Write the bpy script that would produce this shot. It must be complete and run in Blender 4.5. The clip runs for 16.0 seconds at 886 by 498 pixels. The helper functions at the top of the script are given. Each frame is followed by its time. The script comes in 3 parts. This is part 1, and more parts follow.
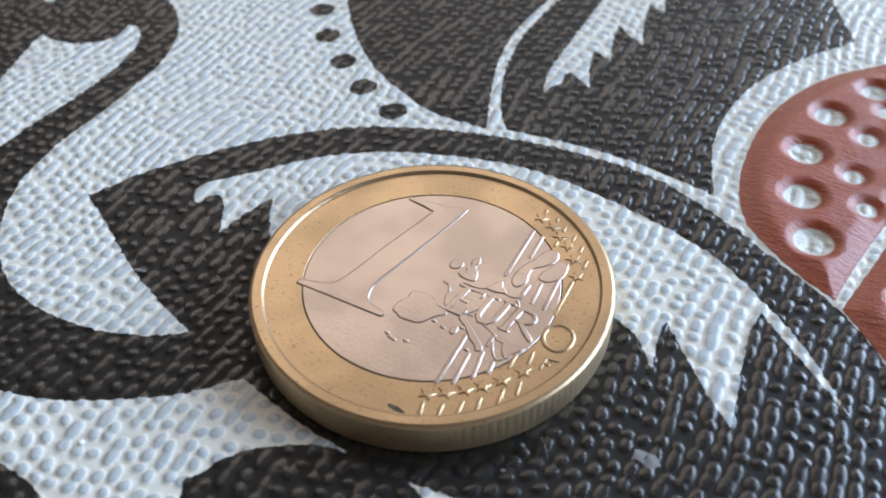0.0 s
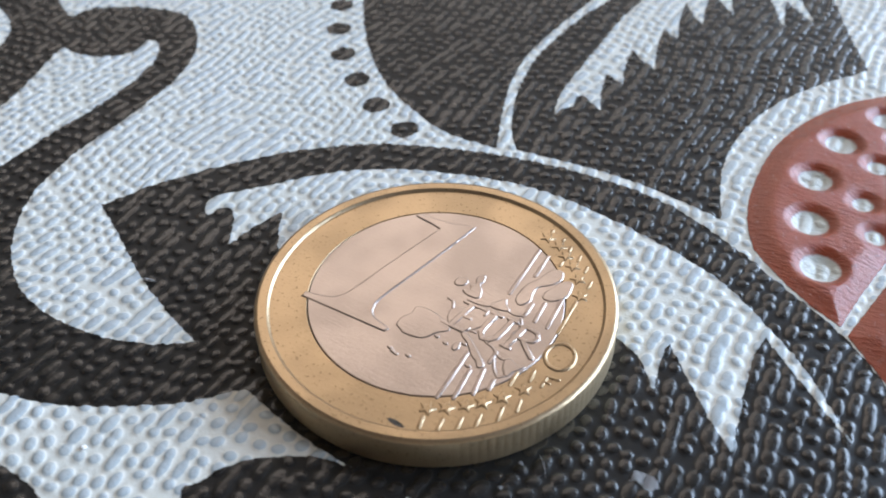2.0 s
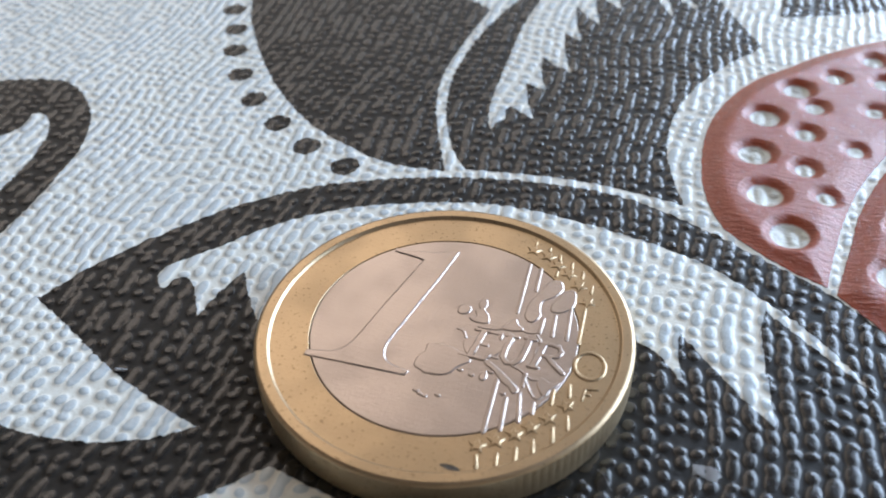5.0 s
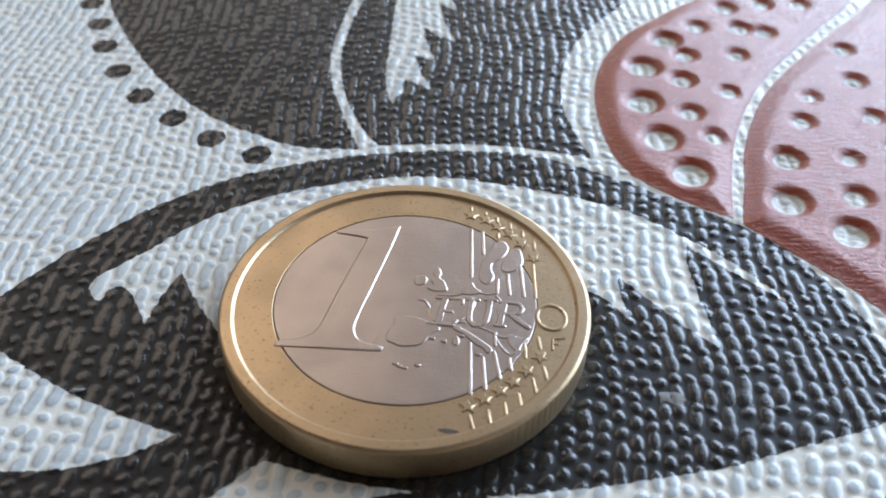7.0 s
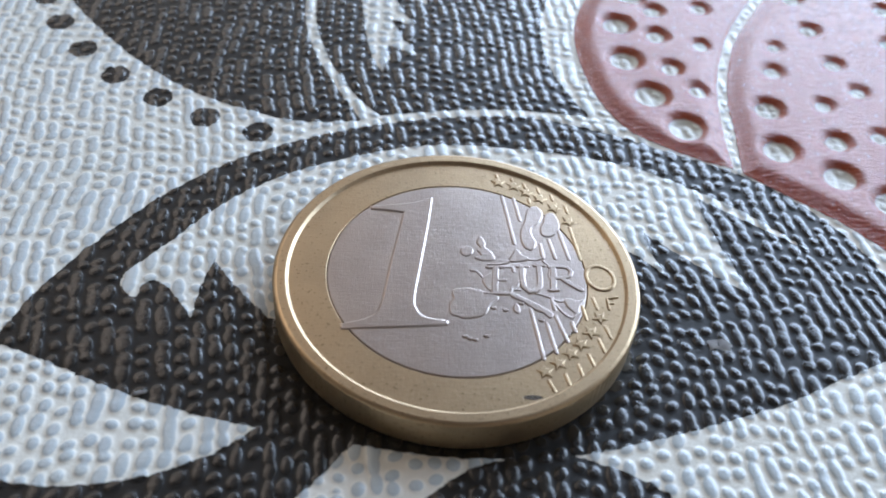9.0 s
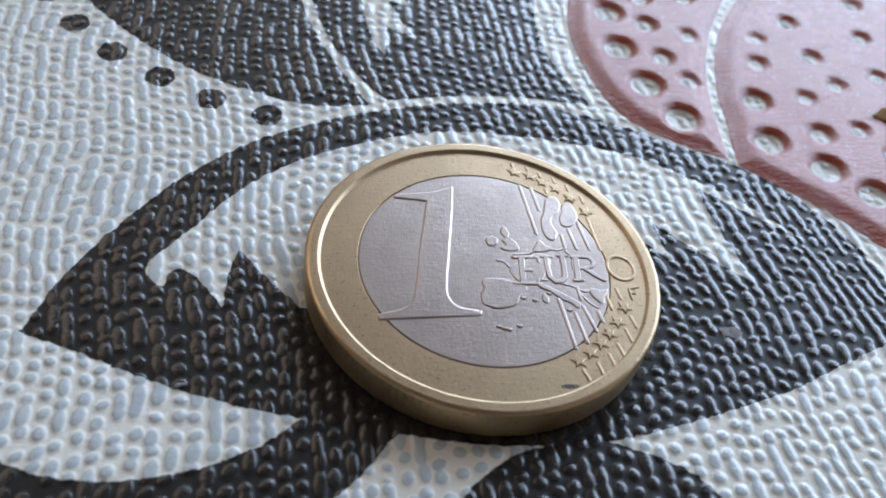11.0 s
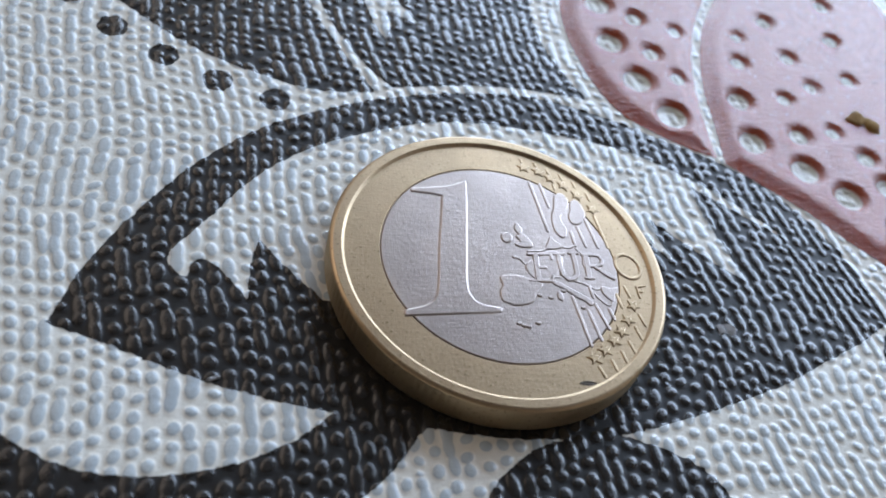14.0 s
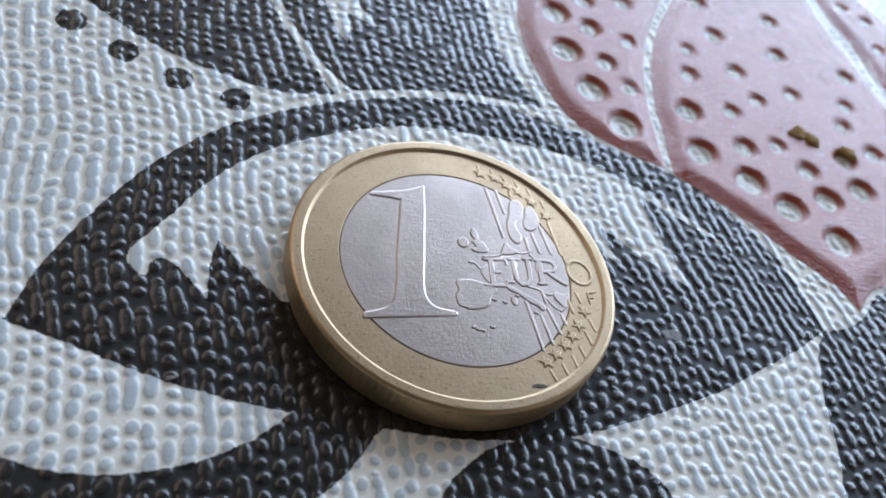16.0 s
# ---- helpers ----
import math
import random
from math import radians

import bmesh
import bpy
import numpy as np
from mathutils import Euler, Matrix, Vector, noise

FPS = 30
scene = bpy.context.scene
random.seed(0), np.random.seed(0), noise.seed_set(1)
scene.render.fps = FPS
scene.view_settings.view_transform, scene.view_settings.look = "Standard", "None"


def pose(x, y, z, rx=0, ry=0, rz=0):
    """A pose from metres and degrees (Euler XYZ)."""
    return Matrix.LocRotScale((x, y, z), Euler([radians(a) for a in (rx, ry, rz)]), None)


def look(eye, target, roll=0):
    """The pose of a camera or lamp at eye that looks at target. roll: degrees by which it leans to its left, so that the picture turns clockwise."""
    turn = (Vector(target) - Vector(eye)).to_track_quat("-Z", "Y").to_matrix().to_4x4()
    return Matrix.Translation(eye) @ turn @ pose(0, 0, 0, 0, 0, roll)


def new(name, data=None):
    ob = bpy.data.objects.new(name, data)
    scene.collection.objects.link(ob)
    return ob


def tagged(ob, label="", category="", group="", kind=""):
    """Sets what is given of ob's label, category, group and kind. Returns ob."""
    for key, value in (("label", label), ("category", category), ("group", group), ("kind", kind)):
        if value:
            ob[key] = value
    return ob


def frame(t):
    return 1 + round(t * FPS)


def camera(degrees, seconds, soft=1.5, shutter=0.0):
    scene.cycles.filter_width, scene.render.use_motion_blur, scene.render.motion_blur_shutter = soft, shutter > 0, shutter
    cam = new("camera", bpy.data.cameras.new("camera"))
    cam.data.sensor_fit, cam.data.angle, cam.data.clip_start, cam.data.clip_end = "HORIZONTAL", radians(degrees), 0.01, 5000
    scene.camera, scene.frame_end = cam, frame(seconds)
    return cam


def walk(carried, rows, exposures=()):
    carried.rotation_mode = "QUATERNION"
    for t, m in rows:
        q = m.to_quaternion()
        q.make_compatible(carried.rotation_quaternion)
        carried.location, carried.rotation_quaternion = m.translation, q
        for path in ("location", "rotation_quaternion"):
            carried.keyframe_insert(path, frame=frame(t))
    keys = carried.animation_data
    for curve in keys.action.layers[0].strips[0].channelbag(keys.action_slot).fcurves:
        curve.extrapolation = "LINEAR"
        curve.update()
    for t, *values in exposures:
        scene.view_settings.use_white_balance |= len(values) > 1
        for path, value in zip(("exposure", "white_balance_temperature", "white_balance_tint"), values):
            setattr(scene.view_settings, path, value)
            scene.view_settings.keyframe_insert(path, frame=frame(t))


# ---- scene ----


MM = 0.001

# Camera: seconds, eye (mm), point of the cloth that it looks at (mm), roll (degrees)
cam = camera(52.56, 16.0, soft=1.9)
PATH = [
    (0.0, 23.77, -32.32, 42.94, -2.23, 4.55, -1.51),
    (0.5, 24.20, -32.16, 43.52, -3.40, 5.68, -1.37),
    (1.0, 24.77, -32.39, 43.50, -3.44, 5.31, -1.22),
    (1.5, 25.34, -32.70, 43.85, -4.67, 6.23, -0.85),
    (2.0, 24.68, -32.32, 42.88, -3.62, 5.76, -1.06),
    (2.5, 23.39, -32.51, 41.71, -3.21, 8.37, -0.66),
    (3.0, 23.30, -32.86, 41.45, -3.12, 9.59, -1.57),
    (3.5, 21.99, -33.31, 41.22, -2.46, 9.67, -1.49),
    (3.7, 21.30, -33.45, 41.15, -2.60, 9.85, -1.55),
    (5.8, 11.80, -37.40, 41.78, -1.60, 8.29, -0.70),
    (6.0, 11.16, -37.80, 41.83, -0.55, 7.92, -0.29),
    (6.5, 9.25, -38.26, 41.95, -0.24, 7.75, 0.09),
    (7.0, 7.72, -38.77, 42.42, 1.22, 7.52, 1.10),
    (7.5, 4.57, -39.26, 42.61, 1.55, 6.25, 2.48),
    (8.0, 2.91, -39.96, 42.88, 3.41, 5.64, 4.38),
    (8.5, 0.69, -39.39, 43.04, 2.09, 4.76, 4.66),
    (9.0, -4.00, -39.03, 43.35, -0.83, 4.22, 5.50),
    (11.5, -12.75, -37.93, 44.63, -2.64, 2.95, 13.15),
    (12.0, -14.67, -37.61, 44.81, -3.86, 2.94, 13.95),
    (12.5, -16.53, -37.28, 45.16, -4.75, 3.01, 14.88),
    (13.0, -17.36, -37.01, 45.45, -4.26, 2.92, 16.66),
    (13.5, -17.91, -36.72, 45.55, -3.83, 2.31, 18.22),
    (14.0, -18.61, -36.44, 46.03, -3.40, 2.38, 20.03),
    (14.5, -18.91, -36.07, 45.98, -3.06, 1.77, 21.59),
    (15.0, -19.45, -36.02, 46.32, -2.54, 2.16, 22.84),
    (15.5, -19.86, -36.27, 46.95, -1.42, 3.10, 23.97),
    (16.0, -19.70, -36.63, 47.24, -0.15, 3.02, 24.82),
]
EXPOSURES = [(0.0, 0.40, 6420, 11), (3.7, 0.44, 6330, 11), (6.0, 0.33, 6600, 11), (9.0, 0.24, 6450, 12), (11.5, 0.02, 6600, 13), (14.0, -0.01, 6550, 13), (16.0, -0.01, 6500, 13)]
cam.data.dof.use_dof, cam.data.dof.focus_distance, cam.data.dof.aperture_fstop = True, 0.060, 54.0
walk(cam, [(t, look((ex * MM, ey * MM, ez * MM), (tx * MM, ty * MM, 0), roll)) for t, ex, ey, ez, tx, ty, roll in PATH], EXPOSURES)

# World: a grey daylight sky outside the window
world = bpy.data.worlds.new("world")
scene.world = world
world.use_nodes = True
sky = world.node_tree.nodes.new("ShaderNodeTexSky")
sky.sky_type, sky.sun_disc = "NISHITA", False
sky.sun_elevation, sky.sun_rotation = radians(35), radians(200)
world.node_tree.nodes["Background"].inputs["Strength"].default_value = 0.1
world.node_tree.links.new(sky.outputs[0], world.node_tree.nodes["Background"].inputs["Color"])

# The window's daylight: the room's axis points from the coin to the window
WINDOW_TURN = radians(-42)      # the room's +y axis, turned from the world's +y
WINDOW_FAR, WINDOW_W, WINDOW_LOW, WINDOW_HIGH = 2.10, 2.90, 0.28, 1.61
WINDOW_MID = -0.15
SIDE_FAR, SIDE_W, SIDE_LOW, SIDE_HIGH = 1.70, 1.70, 1.00, 2.45
SIDE_MID = 0.20
room_axes = Matrix.Rotation(WINDOW_TURN, 4, "Z")


def opening_light(energy, color, width, low, high, eye, target):
    """An area light that fills an opening in a wall."""
    lamp = bpy.data.lights.new("opening_light", "AREA")
    lamp.shape, lamp.size, lamp.size_y = "RECTANGLE", width, high - low
    lamp.energy, lamp.color = energy, color
    new("opening_light", lamp).matrix_world = room_axes @ look(eye, target)


window_mid, side_mid = (WINDOW_LOW + WINDOW_HIGH) / 2, (SIDE_LOW + SIDE_HIGH) / 2
opening_light(134.0, (0.60, 0.765, 1.0), WINDOW_W, WINDOW_LOW, WINDOW_HIGH, (WINDOW_MID, WINDOW_FAR + 0.06, window_mid), (WINDOW_MID, 0, window_mid))
# unseen warm light added in the west wall, for the coin's warm reflection
opening_light(14.5, (1.0, 0.84, 0.68), SIDE_W, SIDE_LOW, SIDE_HIGH, (-SIDE_FAR - 0.06, SIDE_MID, side_mid), (0, SIDE_MID, side_mid))


# ---- materials ----
class Nodes:
    """A small helper to write node materials."""

    def __init__(self, name):
        self.mat = bpy.data.materials.new(name)
        self.mat.use_nodes = True
        self.tree = self.mat.node_tree
        self.bsdf = self.tree.nodes["Principled BSDF"]
        coord = self.add("ShaderNodeTexCoord")
        self.mm = self.add("ShaderNodeVectorMath", operation="SCALE")
        self.mm.inputs["Scale"].default_value = 1000.0
        self.link(coord.outputs["Object"], self.mm.inputs[0])

    def add(self, kind, **settings):
        node = self.tree.nodes.new(kind)
        if "operation" in settings:
            node.operation = settings["operation"]
        if "data_type" in settings:
            node.data_type = settings["data_type"]
        if "attribute_name" in settings:
            node.attribute_name = settings["attribute_name"]
        return node

    def link(self, a, b):
        self.tree.links.new(a, b)

    def put(self, value, socket):
        if hasattr(value, "links"):
            self.link(value, socket)
        else:
            socket.default_value = value

    def noise(self, scale, detail=3.0, rough=0.55, stretch=None):
        node = self.add("ShaderNodeTexNoise")
        node.inputs["Scale"].default_value, node.inputs["Detail"].default_value = scale, detail
        node.inputs["Roughness"].default_value = rough
        source = self.mm.outputs[0]
        if stretch:
            mapping = self.add("ShaderNodeMapping")
            mapping.inputs["Scale"].default_value = stretch[:3]
            mapping.inputs["Rotation"].default_value = (0, 0, stretch[3])
            self.link(source, mapping.inputs[0])
            source = mapping.outputs[0]
        self.link(source, node.inputs["Vector"])
        return node.outputs["Fac"]

    def math(self, operation, a, b=0.0):
        node = self.add("ShaderNodeMath", operation=operation)
        self.put(a, node.inputs[0])
        self.put(b, node.inputs[1])
        return node.outputs[0]

    def ramp(self, value, low, high, a=0.0, b=1.0):
        node = self.add("ShaderNodeMapRange")
        node.interpolation_type = "SMOOTHSTEP"
        self.put(value, node.inputs[0])
        for n, v in enumerate((low, high, a, b)):
            node.inputs[n + 1].default_value = v
        return node.outputs[0]

    def mix(self, fac, a, b):
        node = self.add("ShaderNodeMix", data_type="RGBA")
        self.put(fac, node.inputs[0])
        for socket, value in ((node.inputs[6], a), (node.inputs[7], b)):
            self.put((*value, 1.0) if isinstance(value, tuple) else value, socket)
        return node.outputs[2]

    def attribute(self, name):
        return self.add("ShaderNodeAttribute", attribute_name=name).outputs["Fac"]

    def bump(self, height, distance_mm, normal=None, strength=1.0):
        node = self.add("ShaderNodeBump")
        node.inputs["Strength"].default_value = strength
        node.inputs["Distance"].default_value = distance_mm * MM
        self.link(height, node.inputs["Height"])
        if normal:
            self.link(normal, node.inputs["Normal"])
        return node.outputs[0]

    def finish(self, color, rough, metallic=0.0, normal=None, specular=0.5):
        self.put((*color, 1.0) if isinstance(color, tuple) else color, self.bsdf.inputs["Base Color"])
        self.put(rough, self.bsdf.inputs["Roughness"])
        self.put(metallic, self.bsdf.inputs["Metallic"])
        if specular is not None:
            self.bsdf.inputs["Specular IOR Level"].default_value = specular
        if normal:
            self.link(normal, self.bsdf.inputs["Normal"])
        return self.mat


def vinyl_material():
    """Embossed vinyl with a dark, white and red print: the print's edges come from the distance to them in mm."""
    n = Nodes("printed_vinyl")
    ragged = n.math("MULTIPLY", n.math("SUBTRACT", n.noise(1.6, 4.0, 0.65), 0.5), 0.5)
    dark = n.ramp(n.math("ADD", n.attribute("dark"), ragged), -0.04, 0.04)
    red = n.ramp(n.math("ADD", n.attribute("red"), n.math("MULTIPLY", ragged, 0.5)), -0.04, 0.04)
    dot = n.ramp(n.math("ADD", n.attribute("dot"), n.math("MULTIPLY", ragged, 0.6)), -0.12, 0.12)
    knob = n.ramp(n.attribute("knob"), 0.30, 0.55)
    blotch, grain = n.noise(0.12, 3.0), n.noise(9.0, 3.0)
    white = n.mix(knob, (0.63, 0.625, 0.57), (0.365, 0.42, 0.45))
    white = n.mix(n.ramp(blotch, 0.3, 0.75, 0.0, 0.35), white, (0.50, 0.515, 0.47))
    white = n.mix(n.ramp(grain, 0.62, 0.80, 0.0, 0.3), white, (0.38, 0.375, 0.36))
    black = n.mix(blotch, (0.008, 0.0076, 0.0070), (0.0125, 0.0118, 0.0108))
    black = n.mix(n.ramp(grain, 0.55, 0.8, 0.0, 0.5), black, (0.024, 0.022, 0.020))
    rust = n.mix(n.noise(0.9, 5.0), (0.22, 0.037, 0.015), (0.33, 0.068, 0.028))
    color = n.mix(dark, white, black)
    color = n.mix(red, color, rust)
    color = n.mix(dot, color, (0.57, 0.60, 0.56))
    # the knobs' tops and the red print are polished, the hollows between the knobs are dull
    worn = n.math("MAXIMUM", n.ramp(n.attribute("knob"), 0.08, 0.45), red)
    rough = n.math("ADD", n.ramp(worn, 0.0, 1.0, 0.26, 0.0), n.ramp(n.noise(2.2, 4.0), 0.3, 0.75, 0.17, 0.29))
    fine = n.bump(n.noise(5.0, 4.0, 0.6), 0.026)
    creases = n.bump(n.noise(1.7, 5.0, 0.6, (0.55, 1.5, 1.0, 0.3)), 0.03, fine)
    leather = n.bump(n.math("MULTIPLY", n.noise(2.1, 5.0, 0.62, (0.5, 1.9, 1.0, 0.0)), red), 0.11, creases)
    n.link(n.math("ADD", n.ramp(worn, 0.0, 1.0, 0.18, 0.49), n.ramp(red, 0.0, 1.0, 0.0, -0.03)), n.bsdf.inputs["Specular IOR Level"])
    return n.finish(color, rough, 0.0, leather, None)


def metal_material(name, color, tarnish, rough_low, rough_high, wear=1.0, pits=0.6):
    """Struck coin metal with hairline scratches, grime and a worn, uneven gloss."""
    n = Nodes(name)
    scratch = n.noise(3.0, 1.0, 0.5, (0.3, 4.0, 1.0, 0.7))
    scratch_b = n.noise(3.4, 1.0, 0.5, (4.2, 0.32, 1.0, 0.25))
    blotch = n.noise(0.30, 1.0)
    shade = n.mix(n.ramp(blotch, 0.35, 0.7), color, tuple(0.86 * c for c in color))
    shade = n.mix(n.ramp(n.noise(4.5, 2.0, 0.5), 0.60, 0.72, 0.0, pits), shade, tarnish)
    rough = n.math("ADD", n.ramp(blotch, 0.3, 0.7, rough_low, rough_high), n.ramp(n.noise(8.0, 3.0), 0.4, 0.7, 0.0, 0.05))
    first = n.bump(scratch, 0.007 * wear)
    second = n.bump(scratch_b, 0.007 * wear, first)
    third = n.bump(n.noise(4.5, 2.0, 0.5), 0.010, n.bump(n.noise(1.4, 2.0), 0.008, second))
    return n.finish(shade, rough, 1.0, third)


def plain_material(name, color, rough=0.7, scale=0.02):
    n = Nodes(name)
    tone = n.mix(n.noise(scale, 4.0), color, tuple(0.88 * c for c in color))
    return n.finish(tone, rough, 0.0, n.bump(n.noise(scale * 20, 3.0), 0.3))


VINYL = vinyl_material()
BRASS = metal_material("nickel_brass", (0.39, 0.288, 0.178), (0.12, 0.085, 0.045), 0.31, 0.36)
SILVER = metal_material("cupronickel", (0.385, 0.325, 0.29), (0.22, 0.18, 0.145), 0.29, 0.32, 1.5, 0.10)
# the edge's brass: lighter than the ring's, with bounced light put into the colour
EDGE = metal_material("bounce_lightened_brass", (0.54, 0.42, 0.265), (0.20, 0.13, 0.07), 0.45, 0.60)
WALL = plain_material("wall_paint", (0.58, 0.475, 0.37))
CEILING = plain_material("ceiling_paint", (0.20, 0.168, 0.145))
FLOOR = plain_material("floor_boards", (0.25, 0.16, 0.09), 0.5)
FRAME = plain_material("window_paint", (0.78, 0.78, 0.76), 0.4)
WOOD = plain_material("table_wood", (0.30, 0.19, 0.10), 0.5)


# ---- outlines ----
def glide(points, steps=7):
    """A smooth open line (Catmull-Rom) through control points, without its last point."""
    p = np.array(points, float)
    if len(p) == 2:
        return [tuple(p[0])]
    p = np.vstack([2 * p[0] - p[1], p, 2 * p[-1] - p[-2]])
    line = []
    for a, b, c, d in zip(p, p[1:], p[2:], p[3:]):
        for u in np.arange(steps) / steps:
            line.append(tuple(0.5 * (2 * b + (c - a) * u + (2 * a - 5 * b + 4 * c - d) * u**2 + (3 * b - a - 3 * c + d) * u**3)))
    return line


def outline(*runs, steps=7):
    """A closed outline of smooth runs that meet in corners."""
    return np.array([q for run in runs for q in glide(run, steps)])


def ring_outline(points, steps=6):
    """A closed smooth outline with no corner."""
    p = list(points)
    line = glide(p[-2:] + p + p[:2], steps)
    return np.array(line[2 * steps : (2 + len(p)) * steps])


def inside_distance(xs, ys, poly):
    """Signed distance (inside positive) to a closed outline."""
    ax, ay = poly[:, 0], poly[:, 1]
    bx, by = np.roll(ax, -1), np.roll(ay, -1)
    best, inside = np.full(xs.shape, 1e9), np.zeros(xs.shape, bool)
    for x0, y0, x1, y1 in zip(ax, ay, bx, by):
        dx, dy = x1 - x0, y1 - y0
        u = np.clip(((xs - x0) * dx + (ys - y0) * dy) / (dx * dx + dy * dy + 1e-12), 0, 1)
        best = np.minimum(best, (xs - x0 - u * dx) ** 2 + (ys - y0 - u * dy) ** 2)
        if y0 != y1:
            inside ^= ((y0 > ys) != (y1 > ys)) & (xs < dx * (ys - y0) / dy + x0)
    return np.where(inside, 1, -1) * np.sqrt(best)


# The print on the cloth, in mm round the coin's centre
LEAF = outline(
    [(-27.8, -5.1), (-26.1, -0.4), (-23.3, 4.5), (-20.2, 8.8), (-16.4, 12.4), (-12.1, 15.1), (-7.0, 17.3), (-2, 18.8), (3, 19.5), (8, 19.4), (13.6, 17.6), (18, 15.6), (22.1, 13.7), (25.8, 10.8), (28.6, 7.0), (30.2, 2.8), (30.9, -2.0)],
    [(30.9, -2.0), (27.5, -4.0), (23.7, -5.8), (20, -7.6), (15.3, -9.3), (10.5, -10.8), (6.1, -11.8), (0, -12.1), (-6.0, -11.5)],
    [(-6.0, -11.5), (-9, -12.3), (-11.4, -10.6)],
    [(-11.4, -10.6), (-15.2, -9.8), (-20, -8.3), (-24.2, -6.5), (-27.8, -5.1)])
LEAF_WHITE = outline(
    [(-21.0, -0.9), (-21.5, 0.2), (-20.9, 1.4), (-19.0, 4.0), (-16.1, 7.9), (-12.4, 11.1), (-6.8, 13.9), (-1.2, 15.5), (5.9, 15.4), (12.7, 14.3), (17.5, 12), (21.7, 9.1), (25.2, 5.7)],
    [(25.2, 5.7), (22.1, 7.9), (18.2, 10.7)], [(18.2, 10.7), (18.3, 8), (19.9, 1.1)], [(19.9, 1.1), (17.3, 3.2), (13.4, 6.8)],
    [(13.4, 6.8), (13.6, 5), (14.4, 2.5)], [(14.4, 2.5), (12.5, 4.5), (10, 5.5)], [(10, 5.5), (-8, -2)], [(-8, -2), (-11.8, -2.5)],
    [(-11.8, -2.5), (-14.2, 0), (-15.9, 2.2)], [(-15.9, 2.2), (-16.4, 0), (-16.5, -2.8)],
    [(-16.5, -2.8), (-18.2, -0.6), (-19.3, 0.2), (-20.0, -0.1), (-20.3, -1.2), (-21.0, -0.9)])
SCROLL = outline(
    [(-6.0, -11.5), (-8, -9), (-11.4, -10.6)],
    [(-11.4, -10.6), (-14, -12.6), (-17.9, -14.1), (-23.4, -14.5), (-28.3, -12.6), (-32.7, -8.3), (-34.9, -2.7), (-35.7, 3.8), (-37, 10.5), (-40, 15.8), (-45.2, 19.3), (-50.4, 18.1), (-54.6, 14.9), (-54.8, 12.6)],
    [(-54.8, 12.6), (-56.3, 12.9), (-60.9, 15.2), (-75, 24)], [(-75, 24), (-85, 10), (-80, -26)],
    [(-80, -26), (-40, -24.5), (-25, -22.2), (-17.9, -20.3), (-14.4, -18.9), (-11.5, -17), (-8.4, -14.5), (-6.0, -11.5)])
SCROLL_WHITE = outline(
    [(-21.8, -17.6), (-25, -17.6), (-30, -16.3), (-35, -13.2), (-38, -9), (-38.9, -3), (-39.2, 3), (-39.7, 7.2), (-40.8, 10.7), (-42.2, 13), (-43.9, 14.1), (-44.8, 13.8)],
    [(-44.8, 13.8), (-44.2, 11.5), (-45.6, 9.3), (-47.9, 8.3), (-50.4, 8.2)],
    [(-50.4, 8.2), (-49.7, 6.4), (-46.7, 0), (-46, -5), (-47, -12), (-44, -18)],
    [(-44, -18), (-32, -19.5), (-23.7, -18.2), (-21.8, -17.6)])
LOOP_WHITE = ring_outline([(-66, 7), (-63.6, 9.4), (-60.2, 8.8), (-57.4, 7.1), (-54.7, 3.5), (-53.5, 0.9), (-56, -2), (-61, 1)])
CORNER = outline([(-26, -30), (-20, -24.6), (-14.8, -23.6), (-9.8, -23.5), (-5, -26), (-2, -30)], [(-2, -30), (-26, -30)])
LOBE = ring_outline([(-3.3, -19.3), (-3.4, -17.5), (-2.4, -15.3), (-0.6, -13.6), (1.6, -12.4), (5.5, -11.6), (9.5, -12.8), (11.7, -14.2), (12.8, -16), (13, -19), (9, -24), (2, -24)])
PETAL_A = outline(
    [(-7.2, 18.1), (-12, 17.6), (-17.5, 19.2), (-22, 21.5), (-27.3, 25.9), (-32.4, 31.6), (-37.3, 38.5), (-40, 46), (-37, 56), (-28, 58), (-20, 50.5), (-16.4, 48.1), (-13.4, 46.5)],
    [(-13.4, 46.5), (-13.4, 40), (-13.1, 33), (-11.9, 28), (-10.1, 23.7), (-8.7, 20.9), (-7.2, 18.1)])
PETAL_B = outline(
    [(-5.8, 18.9), (-2.3, 19.6), (0.3, 20.1), (4.3, 20.5), (9, 20.3), (11.3, 20)],
    [(11.3, 20), (10.2, 22.4), (8.7, 26.6), (8.2, 32), (9, 37.2), (10.9, 42.2), (13.8, 47.2)],
    [(13.8, 47.2), (10.2, 53), (6.8, 59), (2, 66), (-6, 66), (-10.7, 53)],
    [(-10.7, 53), (-12, 46), (-12.5, 40), (-12.1, 32.6), (-10.8, 27.5), (-9.6, 24.5), (-7.6, 21), (-5.8, 18.9)])
FEATHER_TEETH = [(-3, 57), (-0.3, 50.4), (-4.2, 54.4), (-2, 46.9), (-5.3, 50.2), (-2.9, 43.1), (-4.7, 43.8), (-2.1, 36.6), (-5.4, 38.5), (-3.3, 32.6), (-5.4, 33.5), (-2.9, 27.8), (-5.5, 29.3), (-5.2, 27.1), (-5.8, 24.8)]
FEATHER = outline(
    [(-5.8, 24.8), (-7, 28), (-7.8, 33), (-8.4, 37.8), (-9, 43), (-9.2, 49), (-8.6, 57)], [(-8.6, 57), (-3, 57)],
    *[[a, (0.5 * (a[0] + b[0]) - 0.25, 0.5 * (a[1] + b[1])), b] for a, b in zip(FEATHER_TEETH, FEATHER_TEETH[1:])])
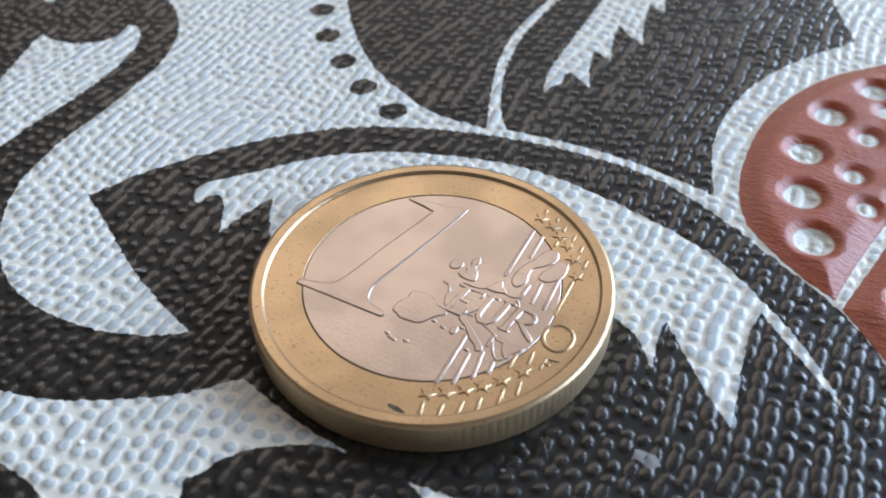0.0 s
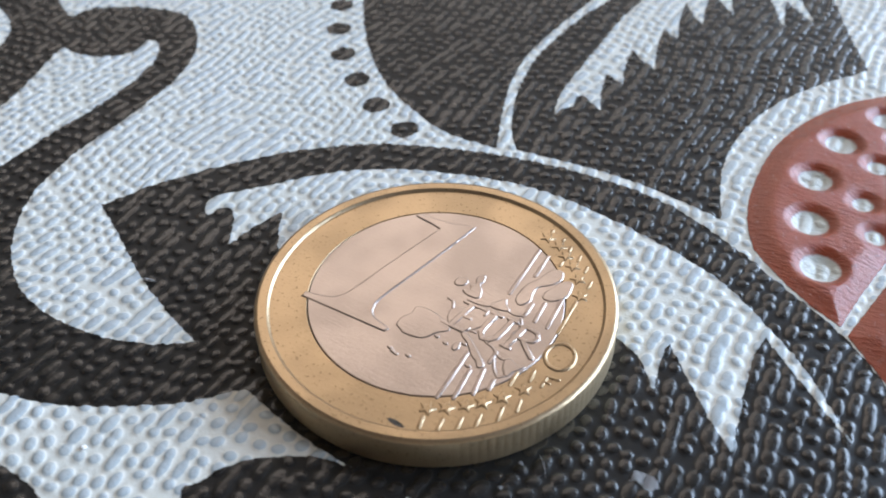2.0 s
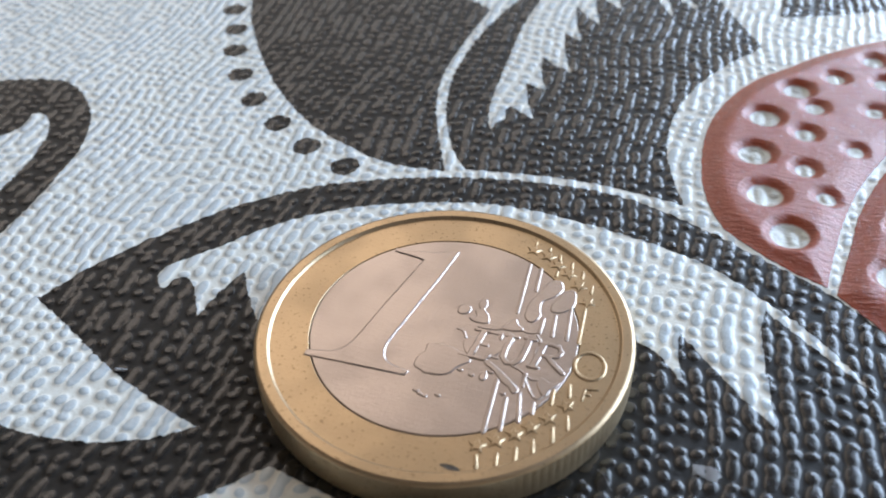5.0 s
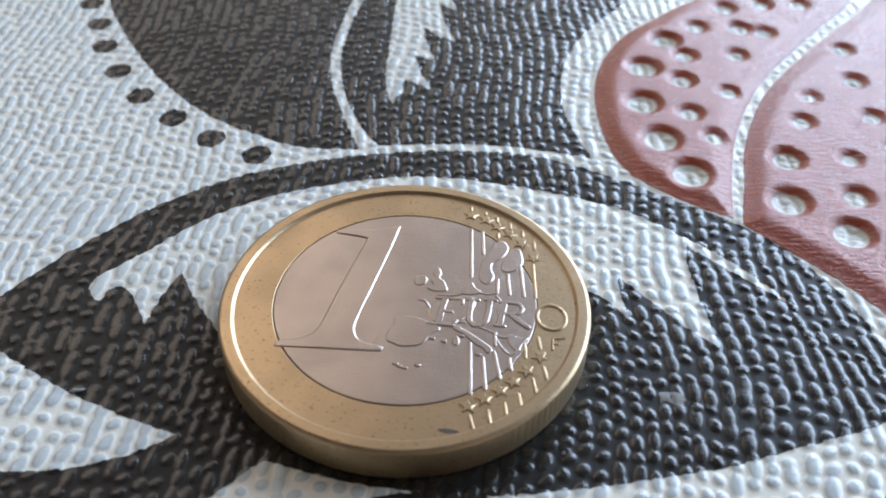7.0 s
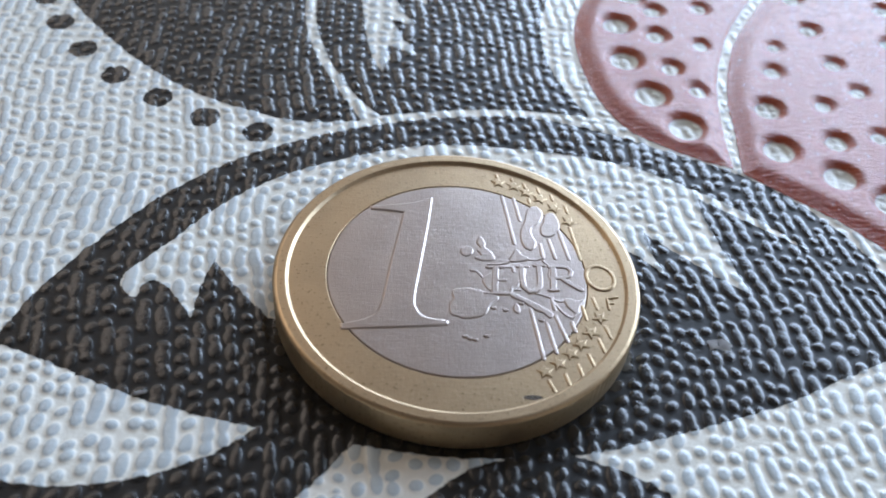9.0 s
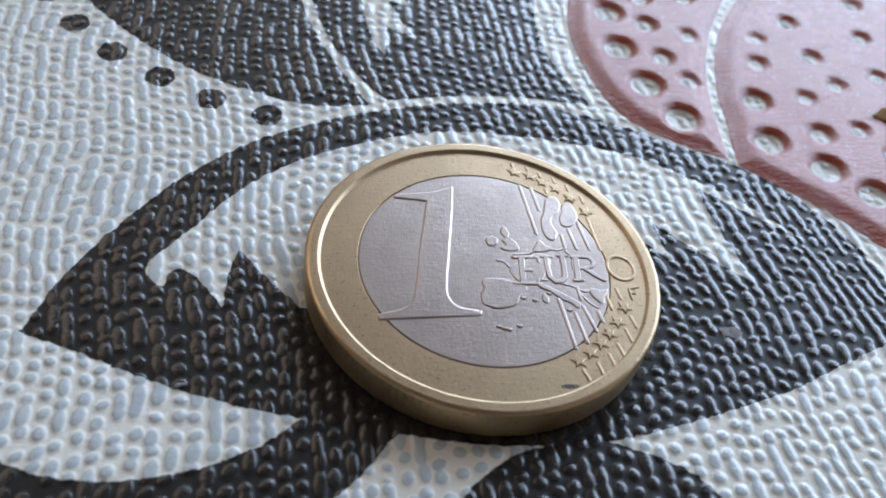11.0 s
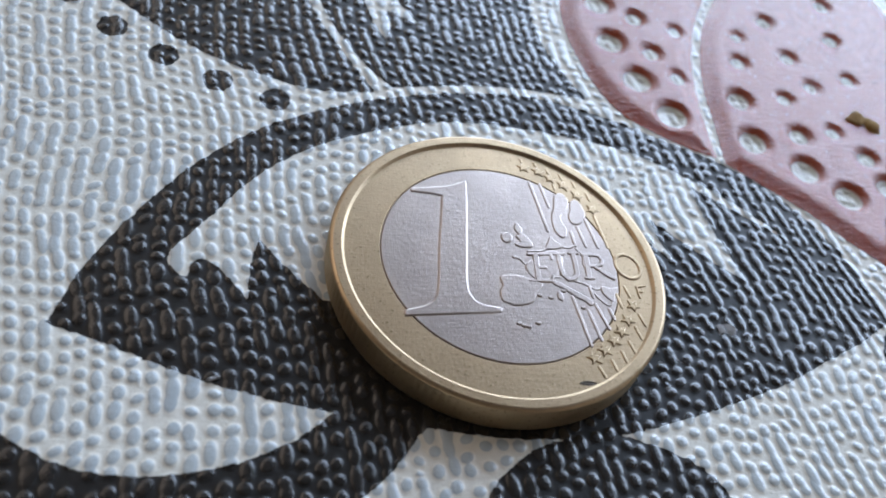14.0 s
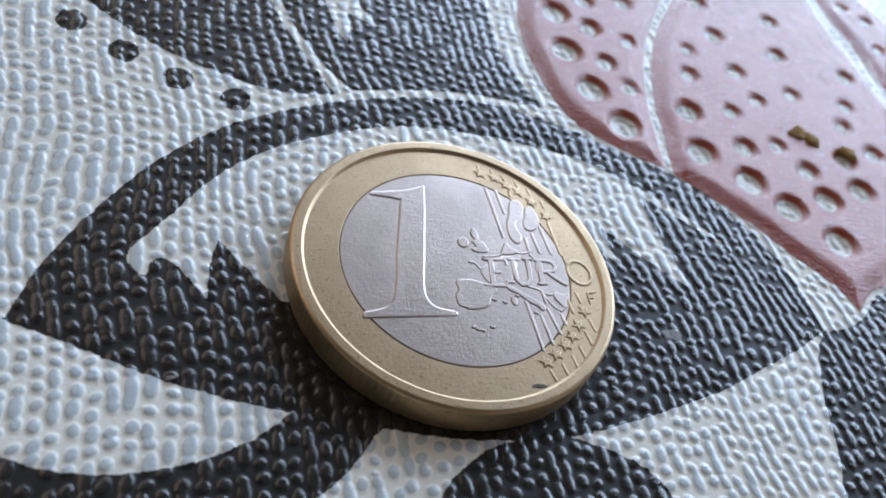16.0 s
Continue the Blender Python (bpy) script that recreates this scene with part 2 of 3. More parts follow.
FEATHER_B = outline([(0.5, 57.3), (4.8, 50.4)], [(4.8, 50.4), (2.8, 56.2)], [(2.8, 56.2), (7, 53)], [(7, 53), (3.8, 57.5), (1, 61), (0.5, 57.3)])
RED_A = outline(
    [(21.8, 14.3), (19.6, 15.1), (17, 16.5), (14.2, 18.6), (12.3, 22.5), (11.4, 27), (11.2, 31.4), (12, 36), (13.9, 40.6), (16.5, 44), (19, 47.2), (24, 52), (32, 58)],
    [(32, 58), (39.5, 57), (37, 52.3)],
    [(37, 52.3), (35.4, 49.5), (31.9, 44.2), (28.6, 38.9), (26, 34.2), (24.6, 30.8), (23.4, 27.1), (22.5, 22.8), (22, 18), (21.8, 14.3)])
RED_B = outline(
    [(22.4, 13.8), (23, 19), (23.4, 23.2), (24.6, 28.2), (26.4, 33), (29.2, 37.8), (32.2, 42.5), (36.4, 48.5), (39.1, 52.6), (44, 59)],
    [(44, 59), (50, 55), (51.1, 46.5)], [(51.1, 46.5), (51.1, 42.2), (52, 36), (52.6, 30.8), (53, 27.7), (51, 18), (46, 8), (39.8, 3.2)],
    [(39.8, 3.2), (37.7, 2.3), (35.6, 0.2)], [(35.6, 0.2), (34, 3), (31, 5.9), (28.6, 8.6), (25.5, 11.2), (22.4, 13.8)])
RED_C = ring_outline([(52.5, 46.9), (52.9, 42.7), (54.1, 36.8), (54.6, 30.8), (56, 26), (60, 36), (61.7, 43.8), (60.5, 47.2), (57, 55), (53, 56)])
SIDE_LEAF = outline(
    [(30.9, -2.0), (33.5, -1.5), (35.8, -0.2), (38.1, 2), (40, 2.5), (46, 4), (60, 0)], [(60, 0), (60, -26), (25, -26)],
    [(25, -26), (26.3, -15.9), (26.9, -13.8), (27.5, -11.1), (28, -8.4), (28.8, -5.9), (29.6, -3.8), (30.9, -2.0)])
TOP_LEAF = outline([(14.4, 62.4), (14.4, 58), (14.6, 54.3)], [(14.6, 54.3), (17, 55), (20.1, 56.6), (30, 62)], [(30, 62), (30, 75)], [(30, 75), (14, 75), (14.4, 62.4)])
DOTS = [(-38.7, 37.6), (-36.2, 33.8), (-33.9, 29.9), (-30.9, 26.0), (-27.4, 22.5), (-23.4, 19.8), (-19.3, 17.5), (-15.0, 16.0)]
HOLES_A = [(15.4, 34.2, 1.1), (15.3, 28.4, 1.15), (16.7, 23.2, 1.2), (18.9, 18.9, 1.25), (17.5, 39.6, 1.0), (19.2, 37, 0.7), (18.8, 32.6, 0.75), (19.2, 27.4, 0.7), (21, 24.2, 0.65), (20.5, 42.7, 0.7), (24.6, 43.1, 0.8), (26.9, 42.7, 0.7), (23.9, 37.9, 0.65), (22.7, 31.3, 0.6), (23.5, 47.1, 0.8), (27.3, 48.6, 0.7), (31, 49.3, 0.7)]
HOLES_B = [(26.5, 22.1, 0.95), (31.1, 18, 0.8), (26, 16.6, 1.15), (30, 13.6, 1.15), (33.1, 10.8, 1.15), (37.9, 12.4, 1.0), (42.5, 14.1, 1.0), (37.2, 15.9, 0.75), (42.6, 18.2, 0.8), (35, 18.9, 0.6), (31.5, 22.9, 0.6), (35.3, 25.2, 0.6), (34.4, 29.4, 0.65), (28.4, 27.7, 0.65), (33.9, 35.1, 0.7), (42.6, 39.6, 0.7), (41.1, 33.4, 0.7), (40.2, 27, 0.6), (49.1, 31.5, 0.7), (46.7, 26.5, 0.6), (44.7, 23.2, 0.6), (46.7, 19.6, 0.7), (36.8, 7.3, 1.2), (33.8, 40.7, 0.7), (29.6, 31.7, 0.5)]
HOLES_C = [(57, 38, 0.6), (58, 43.5, 0.6), (55.5, 45.5, 0.6)]


# ---- the cloth ----
def steps_of(*stretches):
    """Rising grid lines: (from, to, step) stretches laid end to end."""
    return np.concatenate([np.arange(a, b, s) for a, b, s in stretches] + [[stretches[-1][1]]])


def smooth(v, a, b):
    u = np.clip((v - a) / (b - a), 0, 1)
    return u * u * (3 - 2 * u)


RELIEF = 0.128      # height of the embossed knobs, mm


def knobs(x, y):
    """Height 0..1 of the embossed grain: uneven oval knobs in rough rows, some run together lengthwise."""
    turn = radians(6)
    u, v = x * math.cos(turn) + y * math.sin(turn), y * math.cos(turn) - x * math.sin(turn)
    wave = 0.35 * np.sin(v * 0.31 + 0.7 * np.sin(u * 0.23)) + 0.2 * np.sin(u * 0.45 + v * 0.12)
    u, v = (u + wave) / 1.0, (v + 0.25 * np.sin(u * 0.37)) / 1.16
    ci, cj = np.floor(u).astype(int), np.floor(v).astype(int)
    rng = np.random.RandomState(7)
    table = rng.rand(6, 256, 256)
    # stretches of long ribs between stretches of round knobs
    ribbed = 0.68 + 0.24 * np.sin(0.13 * x + 0.9 + 1.3 * np.sin(0.11 * y)) * np.cos(0.10 * y - 0.4)
    best = np.zeros(x.shape)
    for di in (-1, 0, 1):
        for dj in (-2, -1, 0, 1, 2):
            i, j = ci + di, cj + dj
            a, b, c, d, e, f = (table[k][i % 256, j % 256] for k in range(6))
            du = (u - i - 0.5 - 0.26 * (a - 0.5)) * 1.0
            dv = (v - j - 0.5 - 0.5 * (b - 0.5) - table[0][i % 256, 3]) * 1.16
            dv2 = dv - (e - 0.5) * 0.5 * du
            long = np.where(c > ribbed, 0.50 + 0.45 * d, 0.20 + 0.20 * d)
            r = np.sqrt((du / (0.43 + 0.07 * e)) ** 2 + (dv2 / (long + 0.18)) ** 2)
            best = np.maximum(best, (0.74 + 0.26 * f) * (0.45 * smooth(1 - r * r, 0.0, 0.7) + 0.55 * np.clip(1 - r * r, 0, 1)))
    return best


def build_cloth():
    gx = steps_of((-900, -200, 175), (-200, -84, 29), (-84, -46, 0.3), (-46, 46, 0.128), (46, 72, 0.28), (72, 200, 32), (200, 900, 175))
    gy = steps_of((-900, -200, 175), (-200, -40, 32), (-40, -27, 0.5), (-27, 45, 0.128), (45, 76, 0.26), (76, 200, 31), (200, 900, 175))
    x, y = (a.ravel() for a in np.meshgrid(gx, gy))
    fine = (np.abs(x) < 86) & (np.abs(y) < 78)

    owner, dark, red, dot = np.full(x.shape, -1), np.full(x.shape, -50.0), np.full(x.shape, -50.0), np.full(x.shape, -50.0)
    names = []

    def field(poly):
        d = np.full(x.shape, -50.0)
        low, high = poly.min(0) - 3, poly.max(0) + 3
        near = (x > low[0]) & (x < high[0]) & (y > low[1]) & (y < high[1])
        d[near] = inside_distance(x[near], y[near], poly)
        return d

    def printed(kind, label, poly, cut=()):
        nonlocal dark
        d = field(poly)
        for hole in cut:
            d = np.minimum(d, -field(hole))
        dark = np.maximum(dark, d)
        owner[d > 0] = len(names)
        names.append((kind, label, None))

    printed("printed_leaf", "black-brown printed leaf with a white serrated middle", LEAF, [LEAF_WHITE])
    printed("printed_scroll", "black-brown printed scroll with a curled end", SCROLL, [SCROLL_WHITE, LOOP_WHITE])
    printed("printed_leaf", "black-brown printed leaf tip", CORNER)
    printed("printed_lobe", "rounded black-brown printed lobe", LOBE)
    printed("printed_petal", "plain black-brown printed petal", PETAL_A)
    printed("printed_petal", "black-brown printed petal with a white feather", PETAL_B, [FEATHER, FEATHER_B])
    printed("printed_leaf", "black-brown printed leaf edge", SIDE_LEAF)
    printed("printed_leaf", "black-brown printed leaf edge", TOP_LEAF)
    for cx, cy in DOTS:
        d = 1.12 - np.hypot((x - cx) * 0.98, (y - cy) * 0.9)
        dark = np.maximum(dark, d)
        owner[d > 0] = len(names)
        names.append(("printed_dot", "small black-brown printed dot", None))

    lift = np.zeros(x.shape)
    for poly, holes in ((RED_A, HOLES_A), (RED_B, HOLES_B), (RED_C, HOLES_C)):
        d = field(poly)
        red = np.maximum(red, d)
        owner[d > 0] = len(names)
        mother = len(names)
        names.append(("printed_berry", "glossy rust-red raised print with sunken white dots", None))
        for cx, cy, r in holes:
            away = np.hypot(x - cx, y - cy)
            h = 1.08 * r - away
            dot = np.maximum(dot, h)
            owner[h > 0] = len(names)
            names.append(("sunken_dot", "sunken white dot", mother))
            lift -= 0.66 * min(r, 1.0) * (1 - smooth(away, 0.58 * r, 1.05 * r + 0.85))
    grain = np.zeros(x.shape)
    grain[fine] = knobs(x[fine], y[fine])
    sunk = smooth(red, -0.5, 0.25)
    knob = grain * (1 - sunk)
    z = RELIEF * knob + sunk * (0.06 + 0.50 * smooth(red, -0.3, 1.9) + lift) + 0.18 * grain * smooth(dot, 0.0, 0.4)
    z -= 0.10 * smooth(1.2 - np.abs(dark), 0.2, 1.4) * (1 - sunk) * 0.3
    # the coin's weight presses the knobs under it flat
    press = 1 - smooth(np.hypot(x, y), 11.4, 12.8)
    z = z * (1 - press) + press * np.minimum(z - 0.16, -0.13)

    nx, ny = len(gx), len(gy)
    zz = z.reshape(ny, nx)
    sy, sx = np.gradient(zz, gy, gx)
    normal = np.stack([-sx.ravel(), -sy.ravel(), np.ones(x.size)], 1)
    normal /= np.linalg.norm(normal, axis=1)[:, None]
    place = np.stack([x, y, z], 1) * MM
    i, j = np.meshgrid(np.arange(nx - 1), np.arange(ny - 1))
    first = (j * nx + i).ravel()
    faces = np.stack([first, first + 1, first + nx + 1, first + nx], 1)
    face_owner = owner[first]
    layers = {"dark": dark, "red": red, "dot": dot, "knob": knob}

    def piece(name, mask, parent=None):
        some = faces[mask]
        if not len(some):
            return None
        used, index = np.unique(some, return_inverse=True)
        mesh = bpy.data.meshes.new(name)
        mesh.vertices.add(len(used))
        mesh.vertices.foreach_set("co", place[used].ravel().astype(np.float32))
        mesh.loops.add(some.size)
        mesh.loops.foreach_set("vertex_index", index.ravel().astype(np.int32))
        mesh.polygons.add(len(some))
        mesh.polygons.foreach_set("loop_start", np.arange(0, some.size, 4, dtype=np.int32))
        mesh.update(calc_edges=True)
        mesh.polygons.foreach_set("use_smooth", np.ones(len(some), bool))
        for key, values in layers.items():
            mesh.attributes.new(key, "FLOAT", "POINT").data.foreach_set("value", values[used].astype(np.float32))
        mesh.normals_split_custom_set_from_vertices(normal[used].astype(np.float32))
        mesh.materials.append(VINYL)
        ob = new(name, mesh)
        ob.parent = parent
        return ob

    cloth = tagged(piece("tablecloth", face_owner == -1), "white vinyl tablecloth with an embossed grain and dark floral print", "tablecloth")
    made = {}
    for n, (kind, label, mother) in enumerate(names):
        ob = piece(kind, face_owner == n, cloth if mother is None else made.get(mother, cloth))
        if ob:
            made[n] = tagged(ob, label)


# ---- the room, never in view but in reflections ----
def block(bm, low, high):
    bmesh.ops.create_cube(bm, size=1.0, matrix=Matrix.LocRotScale([(a + b) / 2 for a, b in zip(low, high)], None, [b - a for a, b in zip(low, high)]))


def structure(name, boxes, material, label):
    bm = bmesh.new()
    for low, high in boxes:
        block(bm, low, high)
    mesh = bpy.data.meshes.new(name)
    bm.to_mesh(mesh)
    bm.free()
    mesh.materials.append(material)
    ob = tagged(new(name, mesh), label, kind="structure")
    ob.matrix_world = room_axes
    return ob


TOP = 2.55


def build_room():
    w0, w1, low, high, y0, x0 = WINDOW_MID - WINDOW_W / 2, WINDOW_MID + WINDOW_W / 2, WINDOW_LOW, WINDOW_HIGH, WINDOW_FAR, SIDE_FAR
    a, b = SIDE_MID - SIDE_W / 2, SIDE_MID + SIDE_W / 2
    structure("wall_north", [((-x0, y0, -0.75), (2.2, y0 + 0.2, low)), ((-x0, y0, high), (2.2, y0 + 0.2, TOP)), ((-x0, y0, low), (w0, y0 + 0.2, high)), ((w1, y0, low), (2.2, y0 + 0.2, high))], WALL, "painted wall with a wide window opening")
    structure("wall_west", [((-x0 - 0.2, -2.7, -0.75), (-x0, y0 + 0.2, SIDE_LOW)), ((-x0 - 0.2, -2.7, SIDE_HIGH), (-x0, y0 + 0.2, TOP)), ((-x0 - 0.2, -2.7, SIDE_LOW), (-x0, a, SIDE_HIGH)), ((-x0 - 0.2, b, SIDE_LOW), (-x0, y0 + 0.2, SIDE_HIGH))], WALL, "unseen painted wall with an opening for the added warm light")
    structure("wall_south", [((-x0, -2.7, -0.75), (2.2, -2.5, TOP))], WALL, "plain painted wall")
    structure("wall_east", [((2.2, -2.7, -0.75), (2.4, y0 + 0.2, TOP))], WALL, "plain painted wall")
    structure("ceiling", [((-x0 - 0.2, -2.7, TOP), (2.4, y0 + 0.2, TOP + 0.15))], CEILING, "plain painted ceiling")
    structure("floor", [((-x0 - 0.2, -2.7, -0.9), (2.4, y0 + 0.2, -0.75))], FLOOR, "plain boarded floor")
    structure("support", [((-0.6, -0.6, -0.75), (0.6, 0.6, -0.0008))], WOOD, "wooden support under the tablecloth")


# ---- the coin ----
def part(name, bm, material, parent=None, label="", even=True):
    bmesh.ops.recalc_face_normals(bm, faces=bm.faces[:])
    for face in bm.faces:
        if face.normal.z < -0.99:
            face.normal_flip()
        face.smooth = even and abs(face.normal.z) < 0.999
    mesh = bpy.data.meshes.new(name)
    bm.to_mesh(mesh)
    bm.free()
    mesh.transform(Matrix.Scale(MM, 4))
    mesh.materials.append(material)
    ob = new(name, mesh)
    ob.parent = parent
    return tagged(ob, label) if label else ob


RIM_R, FIELD_R, CORE_R = 11.62, 10.62, 8.28
RIM_Z, RING_Z, CORE_Z = 2.25, 2.05, 2.06


BODY_X, BODY_Y = -0.05, 0.13


def turned(profile, count, milled=False):
    """A turned body from (radius, height) pairs; milled: reeds on stretches of its outer edge."""
    bm, rows = bmesh.new(), []
    for r, z in profile:
        row = []
        for k in range(count):
            a = 2 * math.pi * k / count
            cut = 0.0
            if milled and r > RIM_R - 0.03 and 0.25 < z < 2.1:
                where = (math.degrees(a) + 50) % 120
                cut = 0.03 * (k % 6 < 2) * (where < 60)
            row.append(bm.verts.new((BODY_X + (r - cut) * math.cos(a), BODY_Y + (r - cut) * math.sin(a), z)))
        rows.append(row)
    for a, b in zip(rows, rows[1:]):
        for k in range(count):
            bm.faces.new((a[k], a[(k + 1) % count], b[(k + 1) % count], b[k]))
    return bm, rows


def relief(polys, base, height, slope=0.10):
    """Raised flat shapes with sloping sides, struck from outlines (mm)."""
    bm = bmesh.new()
    for step, poly in enumerate(polys):
        p = np.array(poly, float)
        if (p[:, 0] * np.roll(p[:, 1], -1) - np.roll(p[:, 0], -1) * p[:, 1]).sum() < 0:
            p = p[::-1]
        before, after = p - np.roll(p, 1, 0), np.roll(p, -1, 0) - p
        side = lambda d: np.stack([d[:, 1], -d[:, 0]], 1) / (np.linalg.norm(d, axis=1)[:, None] + 1e-9)
        out = side(before) + side(after)
        out /= np.maximum(0.7, (out**2).sum(1))[:, None] ** 0.5 + 1e-9
        rows = [[bm.verts.new((x, y, z)) for x, y in p + out * slope * away] for away, z in
                ((0.55, base - 0.02), (0.12, base + 0.45 * height), (-0.22, base + 0.85 * height), (-0.5, base + height + 0.003 * step))]
        n, top = len(p), rows[-1]
        for a, b in zip(rows, rows[1:]):
            for k in range(n):
                bm.faces.new((a[k], a[(k + 1) % n], b[(k + 1) % n], b[k]))
        bm.faces.new(top)
    bm.normal_update()
    bmesh.ops.triangulate(bm, faces=[f for f in bm.faces if len(f.verts) > 4])
    return bm


def stroke(points, width):
    """The outline of a line of even width with round-ish ends."""
    p = np.array(points, float)
    d = np.gradient(p, axis=0)
    d /= np.linalg.norm(d, axis=1)[:, None]
    s = np.stack([-d[:, 1], d[:, 0]], 1) * width / 2
    return np.vstack([p + s, p[-1] + d[-1] * width * 0.45, (p - s)[::-1], p[0] - d[0] * width * 0.45])


def star(cx, cy, r, turn):
    return [(cx + (r if k % 2 == 0 else 0.42 * r) * math.sin(turn + k * math.pi / 5), cy + (r if k % 2 == 0 else 0.42 * r) * math.cos(turn + k * math.pi / 5)) for k in range(10)]


NUMERAL = outline(
    [(-5.85, 5.95), (-4.6, 6.15), (-3.0, 6.5), (-1.7, 7.1)], [(-1.7, 7.1), (-1.95, 4.5), (-2.45, 0.5), (-2.75, -2.0), (-2.65, -3.0), (-2.1, -3.7), (-0.7, -3.95)],
    [(-0.7, -3.95), (-0.8, -4.3)], [(-0.8, -4.3), (-7.05, -4.9)], [(-7.05, -4.9), (-7.1, -4.5)], [(-7.1, -4.5), (-5.7, -4.05), (-5.0, -3.4), (-4.7, -2.2), (-4.3, 1.0), (-3.7, 5.0), (-3.85, 5.5), (-5.8, 5.65)], [(-5.8, 5.65), (-5.85, 5.95)], steps=5)


def build_coin():
    coin = tagged(new("coin"), "worn coin with golden ring and silver core on the tablecloth", "coin")
    ring, _ = turned([(CORE_R, 0.3), (CORE_R, RING_Z - 0.05), (CORE_R + 0.05, RING_Z), (FIELD_R, RING_Z), (FIELD_R + 0.05, RING_Z + 0.03), (FIELD_R + 0.14, RIM_Z - 0.03), (FIELD_R + 0.21, RIM_Z),
                      (RIM_R - 0.28, RIM_Z), (RIM_R - 0.10, RIM_Z - 0.05), (RIM_R - 0.02, RIM_Z - 0.16)], 432)
    part("ring", ring, BRASS, coin, "golden brass ring with a raised rim")
    edge, _ = turned([(RIM_R - 0.02, RIM_Z - 0.16), (RIM_R, RIM_Z - 0.22), (RIM_R, 1.2), (RIM_R, 0.04), (RIM_R - 0.05, -0.06), (RIM_R - 0.16, -0.12), (CORE_R, -0.12), (CORE_R, 0.3)], 864, True)
    part("edge", edge, EDGE, coin, "tarnished brass edge with stretches of fine reeds, bounced light put into its colour")
    core, rows = turned([(CORE_R - 0.03, 0.3), (CORE_R - 0.03, CORE_Z - 0.07), (CORE_R - 0.10, CORE_Z), (6.0, CORE_Z), (3.0, CORE_Z)], 256)
    core.faces.new(rows[-1])
    part("core", core, SILVER, coin, "silver-grey metal core")
    part("numeral", relief([NUMERAL], CORE_Z, 0.068, 0.15), SILVER, coin, "raised figure 1")

    # letters: strokes with serifs
    letters = {
        "letter_e": [([(2.39, 0.66), (2.32, -0.4), (2.25, -1.5)], 0.40), ([(1.85, 0.69), (2.7, 0.74), (3.5, 0.78)], 0.24), ([(3.5, 0.72), (3.53, 0.36)], 0.2), ([(2.4, -0.42), (2.98, -0.4)], 0.24), ([(1.62, -1.58), (2.4, -1.55), (3.2, -1.5)], 0.24), ([(3.2, -1.45), (3.36, -1.05)], 0.2)],
        "letter_u": [([(4.08, 0.83), (4.04, -0.2), (4.1, -0.9), (4.45, -1.3), (4.85, -1.2), (5.15, -0.75), (5.2, 0.1), (5.2, 0.98)], 0.34), ([(3.75, 0.83), (4.5, 0.9)], 0.22), ([(4.9, 1.0), (5.6, 1.05)], 0.22)],
        "letter_r": [([(6.12, 0.89), (6.05, -0.1), (5.98, -1.06)], 0.38), ([(5.84, 0.93), (6.6, 1.02), (7.05, 0.95), (7.28, 0.6), (7.15, 0.2), (6.7, 0.0), (6.1, -0.02)], 0.26), ([(6.6, -0.02), (7.2, -0.55), (7.8, -0.97)], 0.32), ([(5.7, -1.08), (6.3, -1.04)], 0.22)],
    }
    for name, polys in letters.items():
        part(name, relief([stroke(line, width) for line, width in polys], CORE_Z, 0.068, 0.10), SILVER, coin)
    oval = lambda r: [(9.1 + r * 0.86 * math.cos(a) - 0.07 * r * math.sin(a), 0.17 + 1.0 * r * math.sin(a)) for a in np.linspace(0, 2 * math.pi, 33)[:-1]]
    bm, rows = bmesh.new(), []
    for r, z in ((1.22, RING_Z - 0.02), (1.14, RING_Z + 0.05), (1.08, RING_Z + 0.07), (0.99, RING_Z + 0.07), (0.93, RING_Z + 0.05), (0.86, RING_Z - 0.02)):
        rows.append([bm.verts.new((px, py, z)) for px, py in oval(r)])
    for a, b in zip(rows, rows[1:]):
        for k in range(32):
            bm.faces.new((a[k], a[(k + 1) % 32], b[(k + 1) % 32], b[k]))
    part("letter_o", bm, BRASS, coin)

    for n, (cx, cy) in enumerate([(2.95, 9.0), (4.05, 8.7), (4.9, 8.1), (5.8, 7.5), (6.7, 6.6), (7.6, 5.3), (8.65, -3.2), (7.95, -4.4), (7.25, -5.35), (6.55, -6.1), (5.75, -6.85), (4.9, -7.5)]):
        part("star", relief([star(cx, cy, 0.54, 0.1 * n)], RING_Z, 0.075, 0.12), BRASS, coin)

    def bar(name, a, b, width, metal, z):
        a, b = Vector(a), Vector(b)
        part(name, relief([stroke([a, a.lerp(b, 0.5), b], width)], z, 0.045, 0.10), metal, coin)

    for a, b in (((3.15, 7.6), (3.75, 2.9)), ((3.95, 7.4), (4.25, 5.2)), ((6.8, 4.4), (7.25, 1.7)), ((6.05, 3.5), (6.35, 1.7)), ((5.45, 3.0), (5.55, 1.7)), ((4.4, -2.7), (4.9, -6.6)), ((5.3, -3.8), (5.7, -6.1)), ((5.9, -3.2), (6.45, -5.2)), ((6.85, -3.6), (7.0, -4.4)), ((5.8, -1.7), (5.9, -2.7))):
        bar("line", a, b, 0.20, SILVER, CORE_Z)
